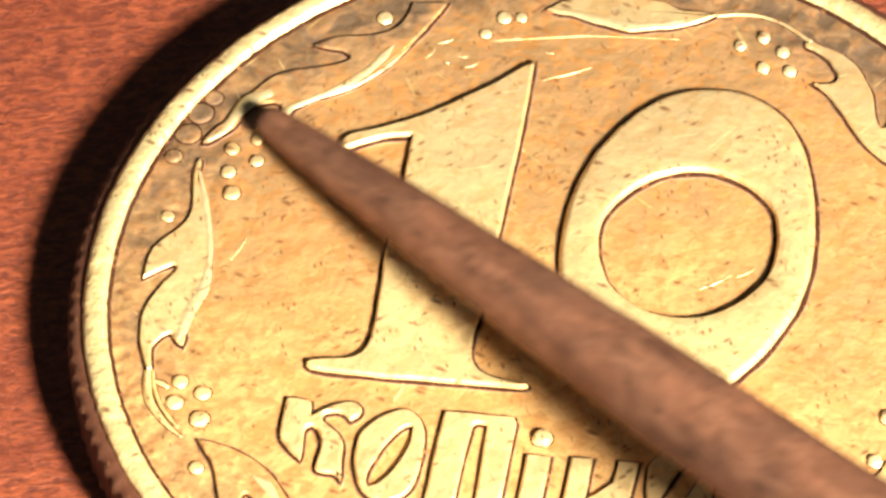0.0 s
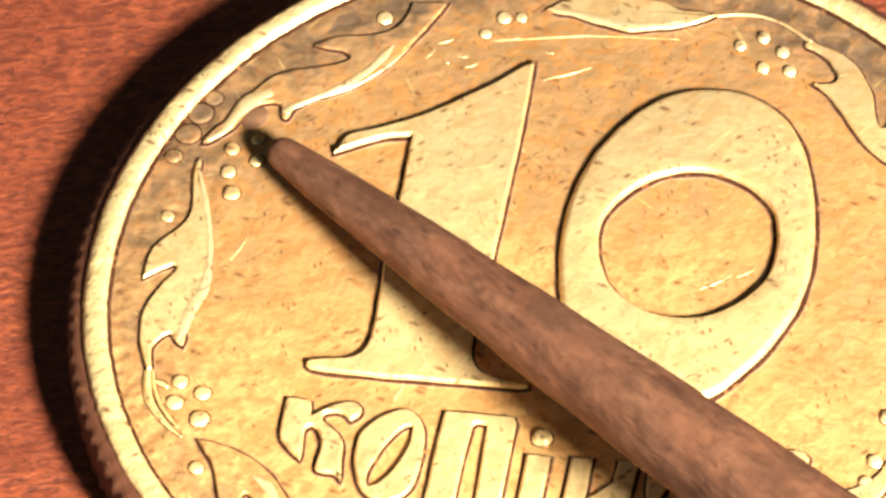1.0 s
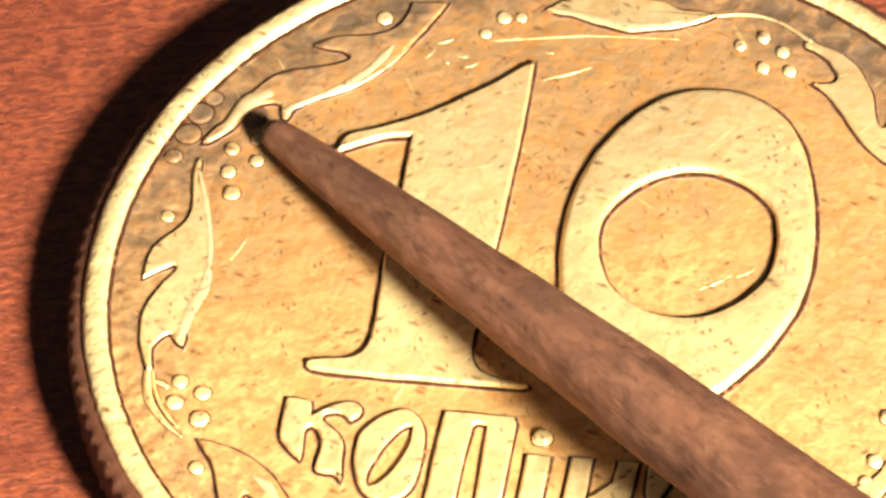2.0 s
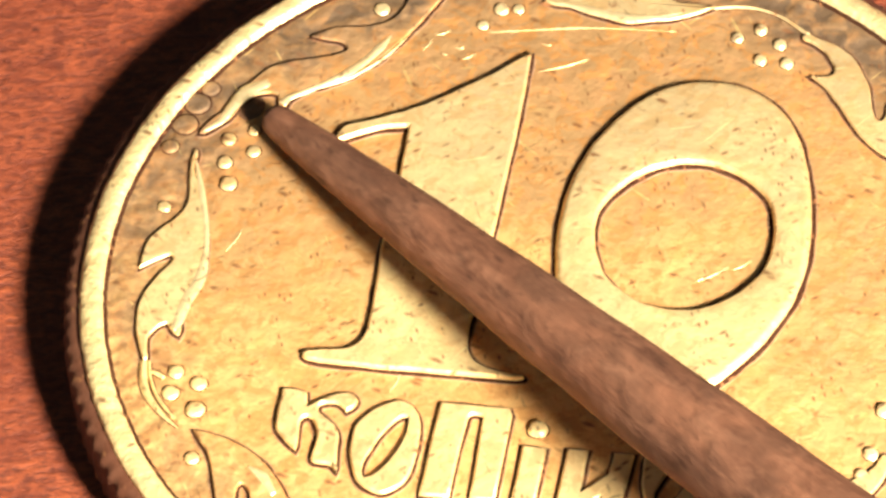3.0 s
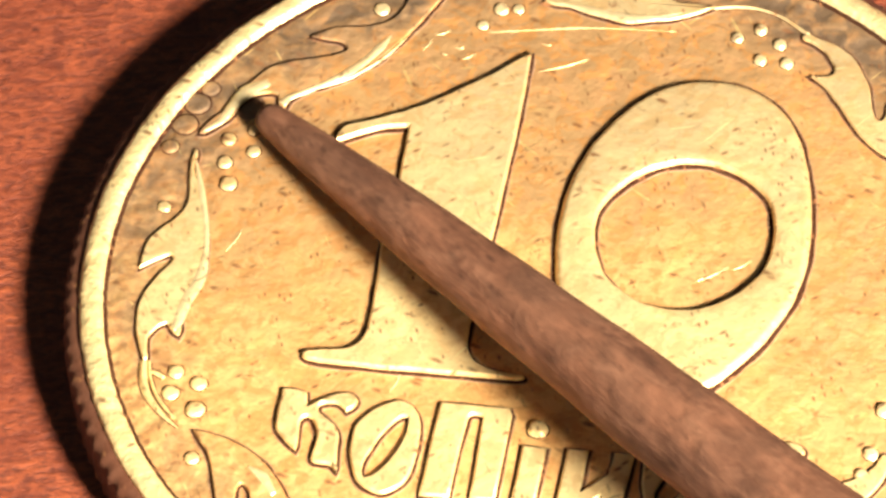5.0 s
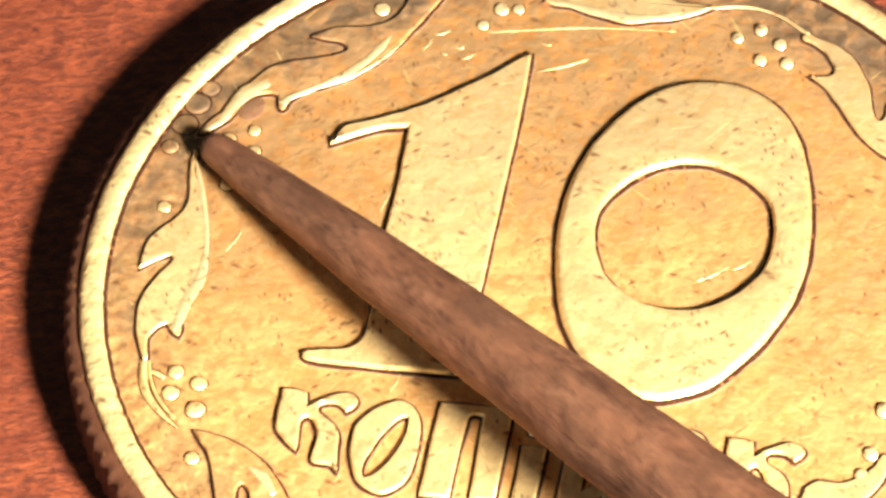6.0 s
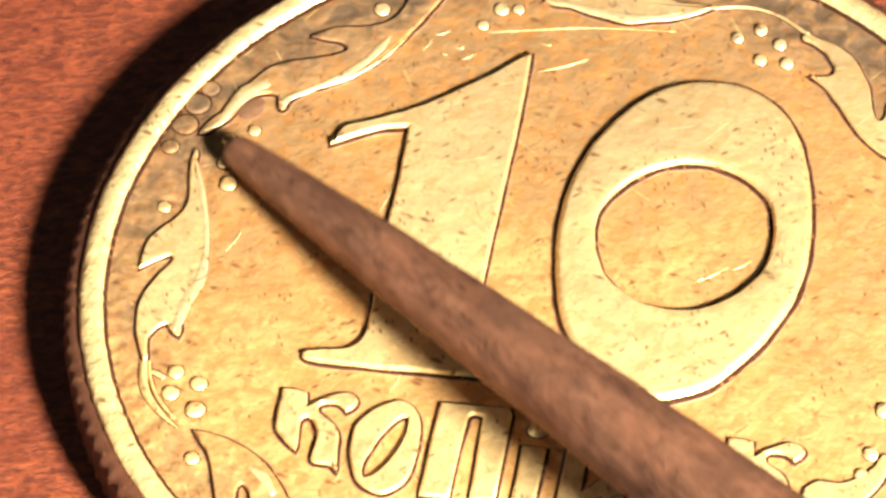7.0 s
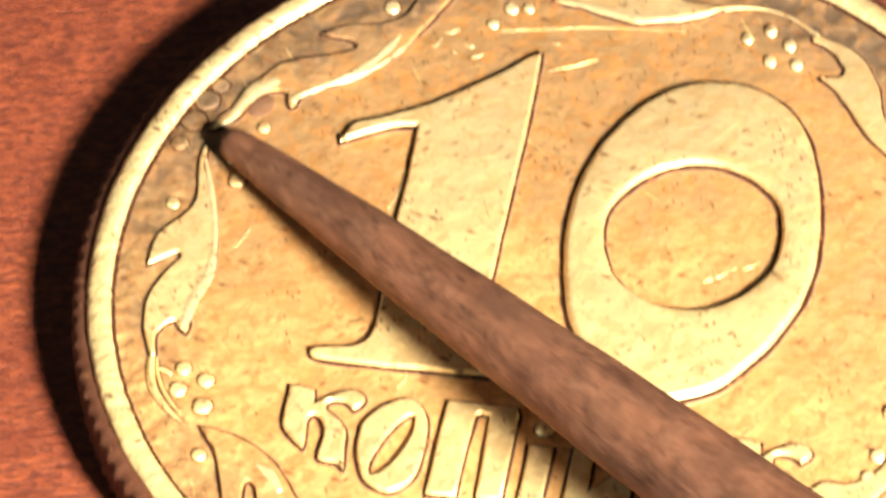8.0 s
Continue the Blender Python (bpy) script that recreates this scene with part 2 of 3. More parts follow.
def relief(outer, holes=(), height=0.12, soft=0.09, rounded=False, base=FIELD):
    """A struck shape that stands on the coin's field, with sloping sides and a worn, rounded top edge."""
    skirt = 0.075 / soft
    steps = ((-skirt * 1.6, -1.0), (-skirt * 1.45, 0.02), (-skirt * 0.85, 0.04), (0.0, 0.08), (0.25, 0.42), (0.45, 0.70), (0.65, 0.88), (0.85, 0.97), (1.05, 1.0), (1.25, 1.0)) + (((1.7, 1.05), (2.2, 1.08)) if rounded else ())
    bm = bmesh.new()
    tops = []
    wob = 0.014
    outer, holes = [[p + Vector((noise.noise((p.x * 3, p.y * 3, 1)), noise.noise((p.x * 3, p.y * 3, 9)))) * wob for p in q] for q in (outer,)][0], [
        [p + Vector((noise.noise((p.x * 3, p.y * 3, 1)), noise.noise((p.x * 3, p.y * 3, 9)))) * wob for p in q] for q in holes]
    for loop, sign in [(turned(list(outer)), 1)] + [(turned(list(h)), -1) for h in holes]:
        rings = []
        for out, up in steps:
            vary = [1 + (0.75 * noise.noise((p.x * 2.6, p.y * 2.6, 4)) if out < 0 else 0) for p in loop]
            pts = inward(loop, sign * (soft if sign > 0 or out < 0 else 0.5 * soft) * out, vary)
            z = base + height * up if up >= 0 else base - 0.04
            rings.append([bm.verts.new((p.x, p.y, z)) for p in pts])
        n = len(loop)
        for j, (a, b) in enumerate(zip(rings, rings[1:])):
            for i in range(n):
                f = bm.faces.new((a[i], a[(i + 1) % n], b[(i + 1) % n], b[i]))
                # skirt and foot take the two darkened metals, crease shade included
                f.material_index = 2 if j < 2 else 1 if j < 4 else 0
        tops.append(rings[-1])
    from mathutils.geometry import tessellate_polygon
    flat = [v for r in tops for v in r]
    for tri in tessellate_polygon([[v.co.copy() for v in r] for r in tops]):
        try:
            bm.faces.new([flat[i] for i in tri])
        except ValueError:
            pass
    return bm


def patch(outline, height, base=FIELD):
    """A thin crust of dirt with a low, sloping edge."""
    bm = bmesh.new()
    outline = turned(list(outline))
    rows = [[bm.verts.new((p.x, p.y, base + z)) for p in inward(outline, d, [1] * len(outline))] for d, z in ((0.0, -0.02), (0.02, 0.4 * height), (0.06, height))]
    for a, b in zip(rows, rows[1:]):
        for i in range(len(a)):
            bm.faces.new((a[i], a[(i + 1) % len(a)], b[(i + 1) % len(a)], b[i]))
    bm.faces.new(rows[-1])
    return bm


def ridge(points, widths, height=0.1, base=FIELD, steps=8, sharp=1.7, dirt=0.0):
    """A raised, rounded ridge along a line, with its half widths; dirt: how broad the dark line of dirt and painted
    shade at its feet is.
    """
    line = spline(points, steps, closed=False)
    bm = bmesh.new()
    rows = []
    n = len(line)
    for i, p in enumerate(line):
        t = (line[min(i + 1, n - 1)] - line[max(i - 1, 0)]).normalized()
        s = Vector((-t.y, t.x))
        f = i / (n - 1) * (len(widths) - 1)
        k = min(int(f), len(widths) - 2)
        w = widths[k] + (widths[k + 1] - widths[k]) * (f - k)
        h = height * min(1.0, 1.3 * w / max(widths))
        row = []
        for u in (-1.15, -1, -0.8, -0.45, 0, 0.45, 0.8, 1, 1.15):
            z = base - 0.004 if abs(u) > 1 else base + 0.005 + h * (1 - abs(u) ** sharp)
            q = p + s * (u * w + (math.copysign(dirt, u) if abs(u) > 1 else 0))
            row.append(bm.verts.new((q.x, q.y, z)))
        rows.append(row)
    for a, b in zip(rows, rows[1:]):
        for j in range(8):
            f = bm.faces.new((a[j], a[j + 1], b[j + 1], b[j]))
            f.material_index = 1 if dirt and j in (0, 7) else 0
    bm.faces.new(rows[0])
    bm.faces.new(rows[-1][::-1])
    return bm


def dome(x, y, r, height, base=FIELD):
    bm = bmesh.new()
    rows = []
    for up, out in ((-0.3, 1.28), (0.03, 1.22), (0.06, 1.06), (0.55, 0.97), (0.87, 0.80), (0.98, 0.50)):
        rows.append([bm.verts.new((x + r * out * (1 + 0.12 * noise.noise((x * 5 + math.cos(a), y * 5 + math.sin(a), 0))) * math.cos(a),
                                   y + r * out * (1 + 0.12 * noise.noise((x * 5 + math.cos(a), y * 5 + math.sin(a), 7))) * math.sin(a), base + height * up))
                     for a in (2 * math.pi * i / 28 for i in range(28))])
    top = bm.verts.new((x, y, base + height))
    for j, (a, b) in enumerate(zip(rows, rows[1:])):
        for i in range(28):
            f = bm.faces.new((a[i], a[(i + 1) % 28], b[(i + 1) % 28], b[i]))
            # the berry's foot is coloured dark for shade as well as dirt
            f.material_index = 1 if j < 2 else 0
    for i in range(28):
        bm.faces.new((rows[-1][i], rows[-1][(i + 1) % 28], top))
    return bm


# ---- an unseen room added round the table, pale so that it bounces the fill ----
def slab(name, lo, hi, material, label):
    bm = bmesh.new()
    box(bm, lo, hi)
    return tagged(finish(name, bm, material, 1.0, False), label, "", "", "structure")


def room():
    low, high, w = -0.75, 1.95, 1.6
    slab("floor", (-w, -w, low - 0.1), (w, w, low), BOARD, "brown wooden board floor of the room")
    slab("ceiling", (-w - 0.15, -w - 0.15, high), (w + 0.15, w + 0.15, high + 0.1), PAINT, "pale grey ceiling, unseen, added to bounce light")
    slab("wall_east", (w, -w, low - 0.1), (w + 0.15, w, high), PAINT, "plain pale grey wall, unseen, added to bounce light")
    slab("wall_north", (-w - 0.15, w, low - 0.1), (w + 0.15, w + 0.15, high), PAINT, "plain pale grey wall, unseen, added to bounce light")
    slab("wall_south", (-w - 0.15, -w - 0.15, low - 0.1), (w + 0.15, -w, high), PAINT, "plain pale grey wall, unseen, added to bounce light")
    # the opening is added to go with the fill light
    bm = bmesh.new()
    box(bm, (-w - 0.15, -w, low - 0.1), (-w, -1.35, high))
    box(bm, (-w - 0.15, -0.35, low - 0.1), (-w, w, high))
    box(bm, (-w - 0.15, -1.35, low - 0.1), (-w, -0.35, 0.45))
    box(bm, (-w - 0.15, -1.35, 1.35), (-w, -0.35, high))
    tagged(finish("wall_west", bm, PAINT, 1.0, False), "unseen pale grey wall with an opening added for the fill light", "", "", "structure")



def table():
    base = tagged(new("table"), "reddish-brown veneered table with a mottled grain", "table")
    base.location = (0, 0, -0.75)
    bm = bmesh.new()
    box(bm, (-0.45, -0.35, 0.725), (0.45, 0.35, 0.75))
    bmesh.ops.bevel(bm, geom=list(bm.edges), offset=0.003, segments=3, affect="EDGES")
    part("tabletop", bm, VENEER, base, "", 1.0, False)
    for x in (-0.40, 0.40):
        for y in (-0.30, 0.30):
            bm = bmesh.new()
            box(bm, (x - 0.025, y - 0.025, 0), (x + 0.025, y + 0.025, 0.725))
            bmesh.ops.bevel(bm, geom=list(bm.edges), offset=0.002, segments=2, affect="EDGES")
            part("leg", bm, VENEER, base, "", 1.0, False)


# ---- the coin ----
def lathe(prof, n, teeth=0, dark=()):
    """Rings of (radius, height, share of the reeding); the bands named in dark take the second material."""
    bm = bmesh.new()
    rows = []
    for r, z, reed in prof:
        row = []
        for i in range(n):
            a = 2 * math.pi * i / n
            k = (0.5 - 0.5 * math.cos(a * teeth)) ** 0.7 if reed else 0
            rr = r - reed * 0.045 * k + 0.012 * noise.noise((math.cos(a) * 14, math.sin(a) * 14, z * 3)) + 0.016 * noise.noise((math.cos(a) * 55, math.sin(a) * 55, z * 9))
            row.append(bm.verts.new((rr * math.cos(a), rr * math.sin(a), z)))
        rows.append(row)
    for j, (a, b) in enumerate(zip(rows, rows[1:])):
        for i in range(n):
            f = bm.faces.new((a[i], a[(i + 1) % n], b[(i + 1) % n], b[i]))
            f.material_index = 1 if j in dark else 0
    return bm, rows


def coin_blank():
    """The disc under the relief: a flat back, a reeded edge and the sunken field."""
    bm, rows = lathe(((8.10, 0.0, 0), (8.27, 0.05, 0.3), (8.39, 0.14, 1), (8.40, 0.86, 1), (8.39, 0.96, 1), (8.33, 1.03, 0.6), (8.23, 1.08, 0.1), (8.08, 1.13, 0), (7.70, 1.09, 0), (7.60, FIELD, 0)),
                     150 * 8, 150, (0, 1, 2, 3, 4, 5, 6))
    bm.faces.new(rows[0])
    bm.faces.new(rows[-1])
    return bm


def coin_rim():
    """The raised, worn rim with a dark line of dirt at its foot."""
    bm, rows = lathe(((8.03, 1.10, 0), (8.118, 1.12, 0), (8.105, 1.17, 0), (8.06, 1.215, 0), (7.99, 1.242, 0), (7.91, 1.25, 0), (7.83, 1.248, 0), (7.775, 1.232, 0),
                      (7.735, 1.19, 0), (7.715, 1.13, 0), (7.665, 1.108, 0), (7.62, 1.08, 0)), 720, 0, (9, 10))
    return bm


def letter_k(dx, dy):
    pts = ((-4.39, -2.64, 1), (-4.18, -2.64), (-3.95, -2.68, 1), (-3.92, -2.98, 1), (-3.79, -2.85), (-3.60, -2.73), (-3.39, -2.64), (-3.20, -2.66), (-3.10, -2.78), (-3.13, -2.92), 
           (-3.26, -3.05, 1), (-3.40, -2.92), (-3.56, -2.90), (-3.70, -2.95), (-3.71, -3.06), (-3.57, -3.18), (-3.42, -3.30), (-3.32, -3.48), (-3.28, -3.83), (-3.25, -4.32, 1), 
           (-3.39, -4.18), (-3.55, -4.16), (-3.69, -4.11), (-3.73, -4.02), (-3.71, -3.78), (-3.69, -3.59), (-3.76, -3.35), (-3.86, -3.22), (-3.95, -3.26), (-3.98, -3.43), 
           (-3.95, -3.78), (-3.97, -3.94, 1), (-4.10, -3.83), (-4.26, -3.66), (-4.38, -3.50), (-4.41, -3.30), (-4.40, -3.00))
    return [(p[0] + dx, p[1] + dy, *p[2:]) for p in pts]


def coin():
    base = tagged(new("coin"), "worn golden aluminium-bronze coin with numeral ten and grape wreath", "coin")
    base.rotation_euler = (0, 0, radians(-6.256))
    part("blank", coin_blank(), BRONZE, base, "brown-stained disc with painted shade and a dark reeded edge")
    part("rim", coin_rim(), RIM, base, "smooth bright raised rim")
    # numerals
    one = [(-4.35, 2.65, 1), (-4.31, 2.80), (-4.21, 3.04), (-4.08, 3.15), (-3.79, 3.26), (-3.33, 3.47), (-2.87, 3.72), (-2.43, 4.04), (-1.98, 4.38), (-1.72, 4.60), (-1.46, 4.85), 
             (-1.16, 5.09, 1), (-1.16, 4.40, 1), (-1.20, 3.05, 1), (-1.30, 1.22, 1), (-1.38, -0.40), (-1.46, -1.13), (-1.41, -1.55), (-1.25, -1.78), (-0.91, -1.92), (-0.48, -1.97), 
             (-0.42, -2.05), (-0.56, -2.11, 1), (-2.15, -2.10), (-3.05, -2.10), (-4.04, -2.05), (-4.16, -1.97), (-4.15, -1.86), (-3.94, -1.79), (-3.48, -1.71), (-3.29, -1.58), 
             (-3.20, -1.32), (-3.17, -0.80), (-3.17, -0.21), (-3.19, 0.46, 1), (-3.10, 2.06, 1), (-3.08, 2.99), (-3.07, 3.17, 1), (-3.38, 3.12), (-3.75, 2.97), (-4.02, 2.83)]
    part("numeral_one", relief(spline(one, 5), (), 0.125, 0.125), BRONZE_TOP, base, "raised numeral one with a flag and foot")
    egg = [(1.87, 4.75), (2.45, 4.71), (2.96, 4.47), (3.39, 4.03), (3.68, 3.42), (3.86, 2.75), (3.98, 1.89), (4.01, 1.27), (3.97, 0.59), (3.82, -0.07), (3.59, -0.61), (3.32, -1.12), (2.99, -1.57), (2.61, -1.97), (2.12, -2.23), (1.67, -2.32), (1.19, -2.21), (0.73, -1.93), (0.29, -1.37), (0.02, -0.86), (-0.15, -0.27), (-0.29, 0.70), (-0.31, 1.32), (-0.25, 2.07), (-0.05, 2.85), (0.22, 3.44), (0.59, 4.00), (1.03, 4.43), (1.44, 4.65)]
    eye = [(1.78, 2.82), (2.16, 2.81), (2.56, 2.68), (2.97, 2.38), (3.20, 2.05), (3.30, 1.63), (3.32, 1.32), (3.30, 0.99), (3.19, 0.59), (2.99, 0.28), (2.73, -0.00), (2.38, -0.24), (2.06, -0.33), (1.73, -0.34), (1.35, -0.27), (0.94, -0.01), (0.64, 0.30), (0.49, 0.66), (0.40, 1.02), (0.37, 1.39), (0.45, 1.77), (0.70, 2.17), (1.04, 2.51), (1.40, 2.72)]
    part("numeral_zero", relief(spline(egg, 5), [spline(eye, 5)], 0.16, 0.32, True), BRONZE_TOP, base,
         "raised egg-shaped numeral zero with a round hole")
    # the word
    h, s = 0.10, 0.11
    for dx, dy in ((0, 0), (7.40, -0.27)):
        part("letter", relief(spline(letter_k(dx, dy), 4), (), h, s), BRONZE_TOP, base)
    bowl = ((-2.49, -2.71), (-2.81, -2.91), (-2.98, -3.11), (-3.09, -3.30), (-3.11, -3.52), (-3.11, -3.81), (-3.04, -4.16), (-2.91, -4.44), (-2.70, -4.60), (-2.49, -4.67), 
             (-2.29, -4.58), (-2.10, -4.36), (-2.00, -3.95), (-1.98, -3.58), (-2.00, -3.22), (-2.07, -2.96), (-2.20, -2.78), (-2.36, -2.70))
    hole = ((-2.24, -3.05, 1), (-2.33, -3.07), (-2.45, -3.20), (-2.59, -3.42), (-2.73, -3.73), (-2.83, -4.03), (-2.83, -4.25), (-2.78, -4.36, 1), (-2.65, -4.29), (-2.50, -4.08), 
             (-2.35, -3.79), (-2.26, -3.49), (-2.23, -3.25))
    for dx, dy in ((0, 0), (4.80, -0.13)):
        part("letter", relief(spline([(p[0] + dx, p[1] + dy, *p[2:]) for p in bowl], 4), [spline([(p[0] + dx, p[1] + dy, *p[2:]) for p in hole], 4)], h, s), BRONZE_TOP, base)
    pe = [(-1.76, -2.66, 1), (-0.58, -2.68, 1), (-0.53, -2.82, 1), (-0.60, -4.63, 1), (-1.05, -4.63, 1), (-1.03, -2.92, 1), (-1.20, -2.90), (-1.26, -3.09), (-1.35, -4.63, 1), (-1.87, -4.64, 1), (-1.81, -3.25)]
    part("letter", relief(spline(pe, 3), (), h, s), BRONZE_TOP, base)
    stem = [(-0.32, -3.42, 1), (0.11, -3.44, 1), (0.05, -4.62, 1), (-0.37, -4.62, 1)]
    bm = relief(spline(stem, 3), (), h, s)
    extra = dome(-0.09, -3.05, 0.16, 0.12)
    merge(bm, extra)
    part("letter", bm, BRONZE_TOP, base)
    short = [(0.42, -3.41, 1), (0.80, -3.41, 1), (0.76, -4.28, 1), (1.14, -3.86, 1), (1.19, -3.41, 1), (1.56, -3.41, 1), (1.42, -4.81, 1), (1.05, -4.82, 1), (1.09, -4.32, 1), (0.70, -4.82, 1), (0.34, -4.82, 1)]
    part("letter", relief(spline(short, 3), (), h, s), BRONZE_TOP, base)
    # wreath
    leaf_west = [(-6.60, 2.36), (-6.66, 2.17), (-6.65, 1.92), (-6.62, 1.67), (-6.58, 1.30), (-6.61, 1.02), (-6.76, 0.75), (-6.92, 0.57), (-7.08, 0.33), (-7.15, 0.03), (-7.15, -0.37, 1), 
             (-7.01, -0.26), (-6.67, -0.02, 1), (-6.62, -0.07), (-6.66, -0.21), (-6.81, -0.43), (-6.95, -0.75), (-7.04, -1.07), (-7.04, -1.37), (-6.99, -1.73), (-6.89, -2.03), 
             (-6.77, -2.32, 1), (-6.69, -2.28, 1), (-6.76, -1.83), (-6.69, -1.68), (-6.59, -1.55), (-6.50, -1.49, 1), (-6.38, -1.66), (-6.26, -1.74, 1), (-6.23, -1.58), (-6.28, -1.39), 
             (-6.27, -1.15), (-6.19, -0.85), (-6.08, -0.53), (-6.05, -0.17), (-6.07, 0.23), (-6.17, 0.71), (-6.30, 1.20), (-6.45, 1.66), (-6.55, 1.93), (-6.54, 2.29)]
    leaf_high = [(-6.61, 2.69, 1), (-6.58, 2.82), (-6.44, 3.05), (-6.27, 3.27), (-6.18, 3.49), (-6.04, 3.74), (-5.85, 4.03), (-5.67, 4.28), (-5.42, 4.43), (-5.05, 4.56), (-4.74, 4.65), 
             (-4.47, 4.77), (-4.37, 4.88), (-4.48, 4.99), (-4.72, 5.02), (-5.03, 5.07, 1), (-4.83, 5.23), (-4.57, 5.35), (-4.18, 5.41), (-3.80, 5.54), (-3.63, 5.70), (-3.52, 5.94), 
             (-3.46, 6.24, 1), (-2.82, 6.30, 1), (-3.05, 5.80), (-3.35, 5.25), (-3.60, 4.87), (-3.86, 4.53), (-4.21, 4.21), (-4.57, 3.98), (-4.94, 3.80), (-5.16, 3.59), (-5.23, 3.37), 
             (-5.34, 3.41), (-5.40, 3.69, 1), (-5.53, 3.72), (-5.74, 3.64), (-5.91, 3.48), (-6.03, 3.26), (-6.14, 3.07), (-6.31, 2.90), (-6.49, 2.70)]
    leaf_east = [(3.38, 5.96, 1), (3.51, 6.02), (3.72, 5.91), (3.96, 5.82), (4.16, 5.71), (4.33, 5.53), (4.49, 5.28), (4.63, 4.99), (4.71, 4.67), (4.78, 4.34), (4.88, 4.16), (4.96, 4.28), 
             (5.00, 4.58), (5.18, 4.53, 1), (5.58, 3.18, 1), (5.10, 3.34), (4.74, 3.60), (4.52, 3.87), (4.34, 4.13), (4.19, 4.36), (4.05, 4.57), (3.90, 4.78), (3.75, 4.93), 
             (3.61, 5.04, 1), (3.95, 5.10), (4.01, 5.25), (3.93, 5.43), (3.82, 5.60), (3.61, 5.77), (3.43, 5.86)]
    leaf_top = [(-1.14, 6.29, 1), (-0.89, 6.22), (-0.64, 6.19), (-0.28, 6.07), (0.09, 5.99), (0.36, 5.92), (0.71, 5.99), (1.14, 6.08), (1.52, 6.23), (1.87, 6.46, 1), (1.59, 6.50), 
             (1.19, 6.52), (0.88, 6.68), (0.19, 6.70), (-0.78, 6.56)]
    leaf_south = [(-5.74, -3.64, 1), (-5.45, -3.68), (-5.14, -3.77), (-4.83, -3.91), (-4.60, -4.06), (-4.41, -4.23), (-4.20, -4.51), (-3.99, -4.84), (-3.83, -5.17), (-4.56, -5.25, 1), 
             (-4.61, -4.91), (-4.71, -4.71), (-4.79, -4.71), (-4.81, -4.93), (-4.78, -5.27, 1), (-5.11, -5.31, 1), (-5.20, -4.85), (-5.32, -4.42), (-5.45, -4.06), (-5.59, -3.86)]
    leaf_low = [(4.33, -3.80, 1), (4.56, -3.63), (4.92, -3.63), (5.22, -3.46), (5.45, -3.20), (5.57, -2.98), (5.70, -3.19), (5.42, -3.86), (4.83, -4.36), (4.33, -4.29)]
    for pts, metal in ((leaf_west, BRONZE_TOP), (leaf_high, BRONZE), (leaf_east, BRONZE_TOP), (leaf_top, BRONZE_TOP), (leaf_south, BRONZE), (leaf_low, BRONZE_TOP)):
        part("leaf", relief(spline(pts, 4), (), 0.066 if pts is leaf_high else 0.070, 0.085), metal, base)
    crests = (
        (((-6.57, 2.12), (-6.37, 1.44), (-6.18, 0.71), (-6.09, 0.10), (-6.11, -0.52), (-6.26, -1.02), (-6.32, -1.46), (-6.36, -1.64)), (0.02, 0.07, 0.05, 0.06, 0.12, 0.12, 0.10, 0.03)),
        (((-5.29, 3.49), (-5.19, 3.64), (-4.94, 3.81), (-4.58, 4.05), (-4.23, 4.34), (-3.96, 4.66), (-3.77, 4.97), (-3.64, 5.22)), (0.09, 0.07, 0.06, 0.07, 0.10, 0.09, 0.10, 0.02)),
        (((-4.75, 3.87), (-4.21, 4.19), (-3.69, 4.70), (-3.36, 5.19)), (0.01, 0.03, 0.03, 0.01)),
        (((-6.52, 2.75), (-6.28, 3.00), (-6.12, 3.35), (-5.90, 3.72), (-5.58, 3.95)), (0.03, 0.08, 0.10, 0.16, 0.10)),
        (((-0.89, 6.28), (-0.34, 6.18), (0.26, 6.06), (0.75, 6.09), (1.43, 6.30)), (0.01, 0.11, 0.12, 0.09, 0.01)),
        (((-4.70, -4.33), (-4.44, -4.51), (-4.20, -4.86)), (0.02, 0.12, 0.06)),
    )
    for pts, widths in crests:
        part("crest", ridge(pts, [0.8 * w for w in widths], 0.022, FIELD + 0.064, 8, 2.0), BRIGHT, base)
    raised_lines = (
        (((1.81, 6.45), (2.18, 6.52), (2.57, 6.52), (2.97, 6.39), (3.23, 6.22), (3.51, 6.01)), (0.02, 0.025, 0.025, 0.025, 0.03, 0.04), 0.05),
        (((-6.76, -2.29), (-6.73, -2.55), (-6.65, -2.86), (-6.52, -3.08), (-6.36, -3.28), (-6.14, -3.49), (-5.99, -3.61)), (0.06, 0.07, 0.07, 0.06, 0.05, 0.03, 0.01), 0.06),
        (((-6.67, -2.28), (-6.60, -2.61), (-6.43, -2.98), (-6.25, -3.22), (-6.10, -3.39)), (0.03, 0.03, 0.03, 0.03, 0.01), 0.04),
        (((-6.60, -2.49), (-6.48, -2.53), (-6.37, -2.60)), (0.03, 0.05, 0.03), 0.04),
        # these last two are long scratches, the others vine stems
        (((-2.01, 5.51), (-1.16, 5.66), (-0.20, 5.80), (1.26, 5.86)), (0.004, 0.010, 0.008, 0.003), 0.008),
        (((-1.03, 4.70), (-0.58, 4.88), (-0.19, 5.08)), (0.004, 0.018, 0.004), 0.010),
    )
    for pts, widths, high in raised_lines:
        part("raised_line", ridge(pts, widths, high, dirt=0.035 if high > 0.02 else 0.0), BRONZE_TOP, base)
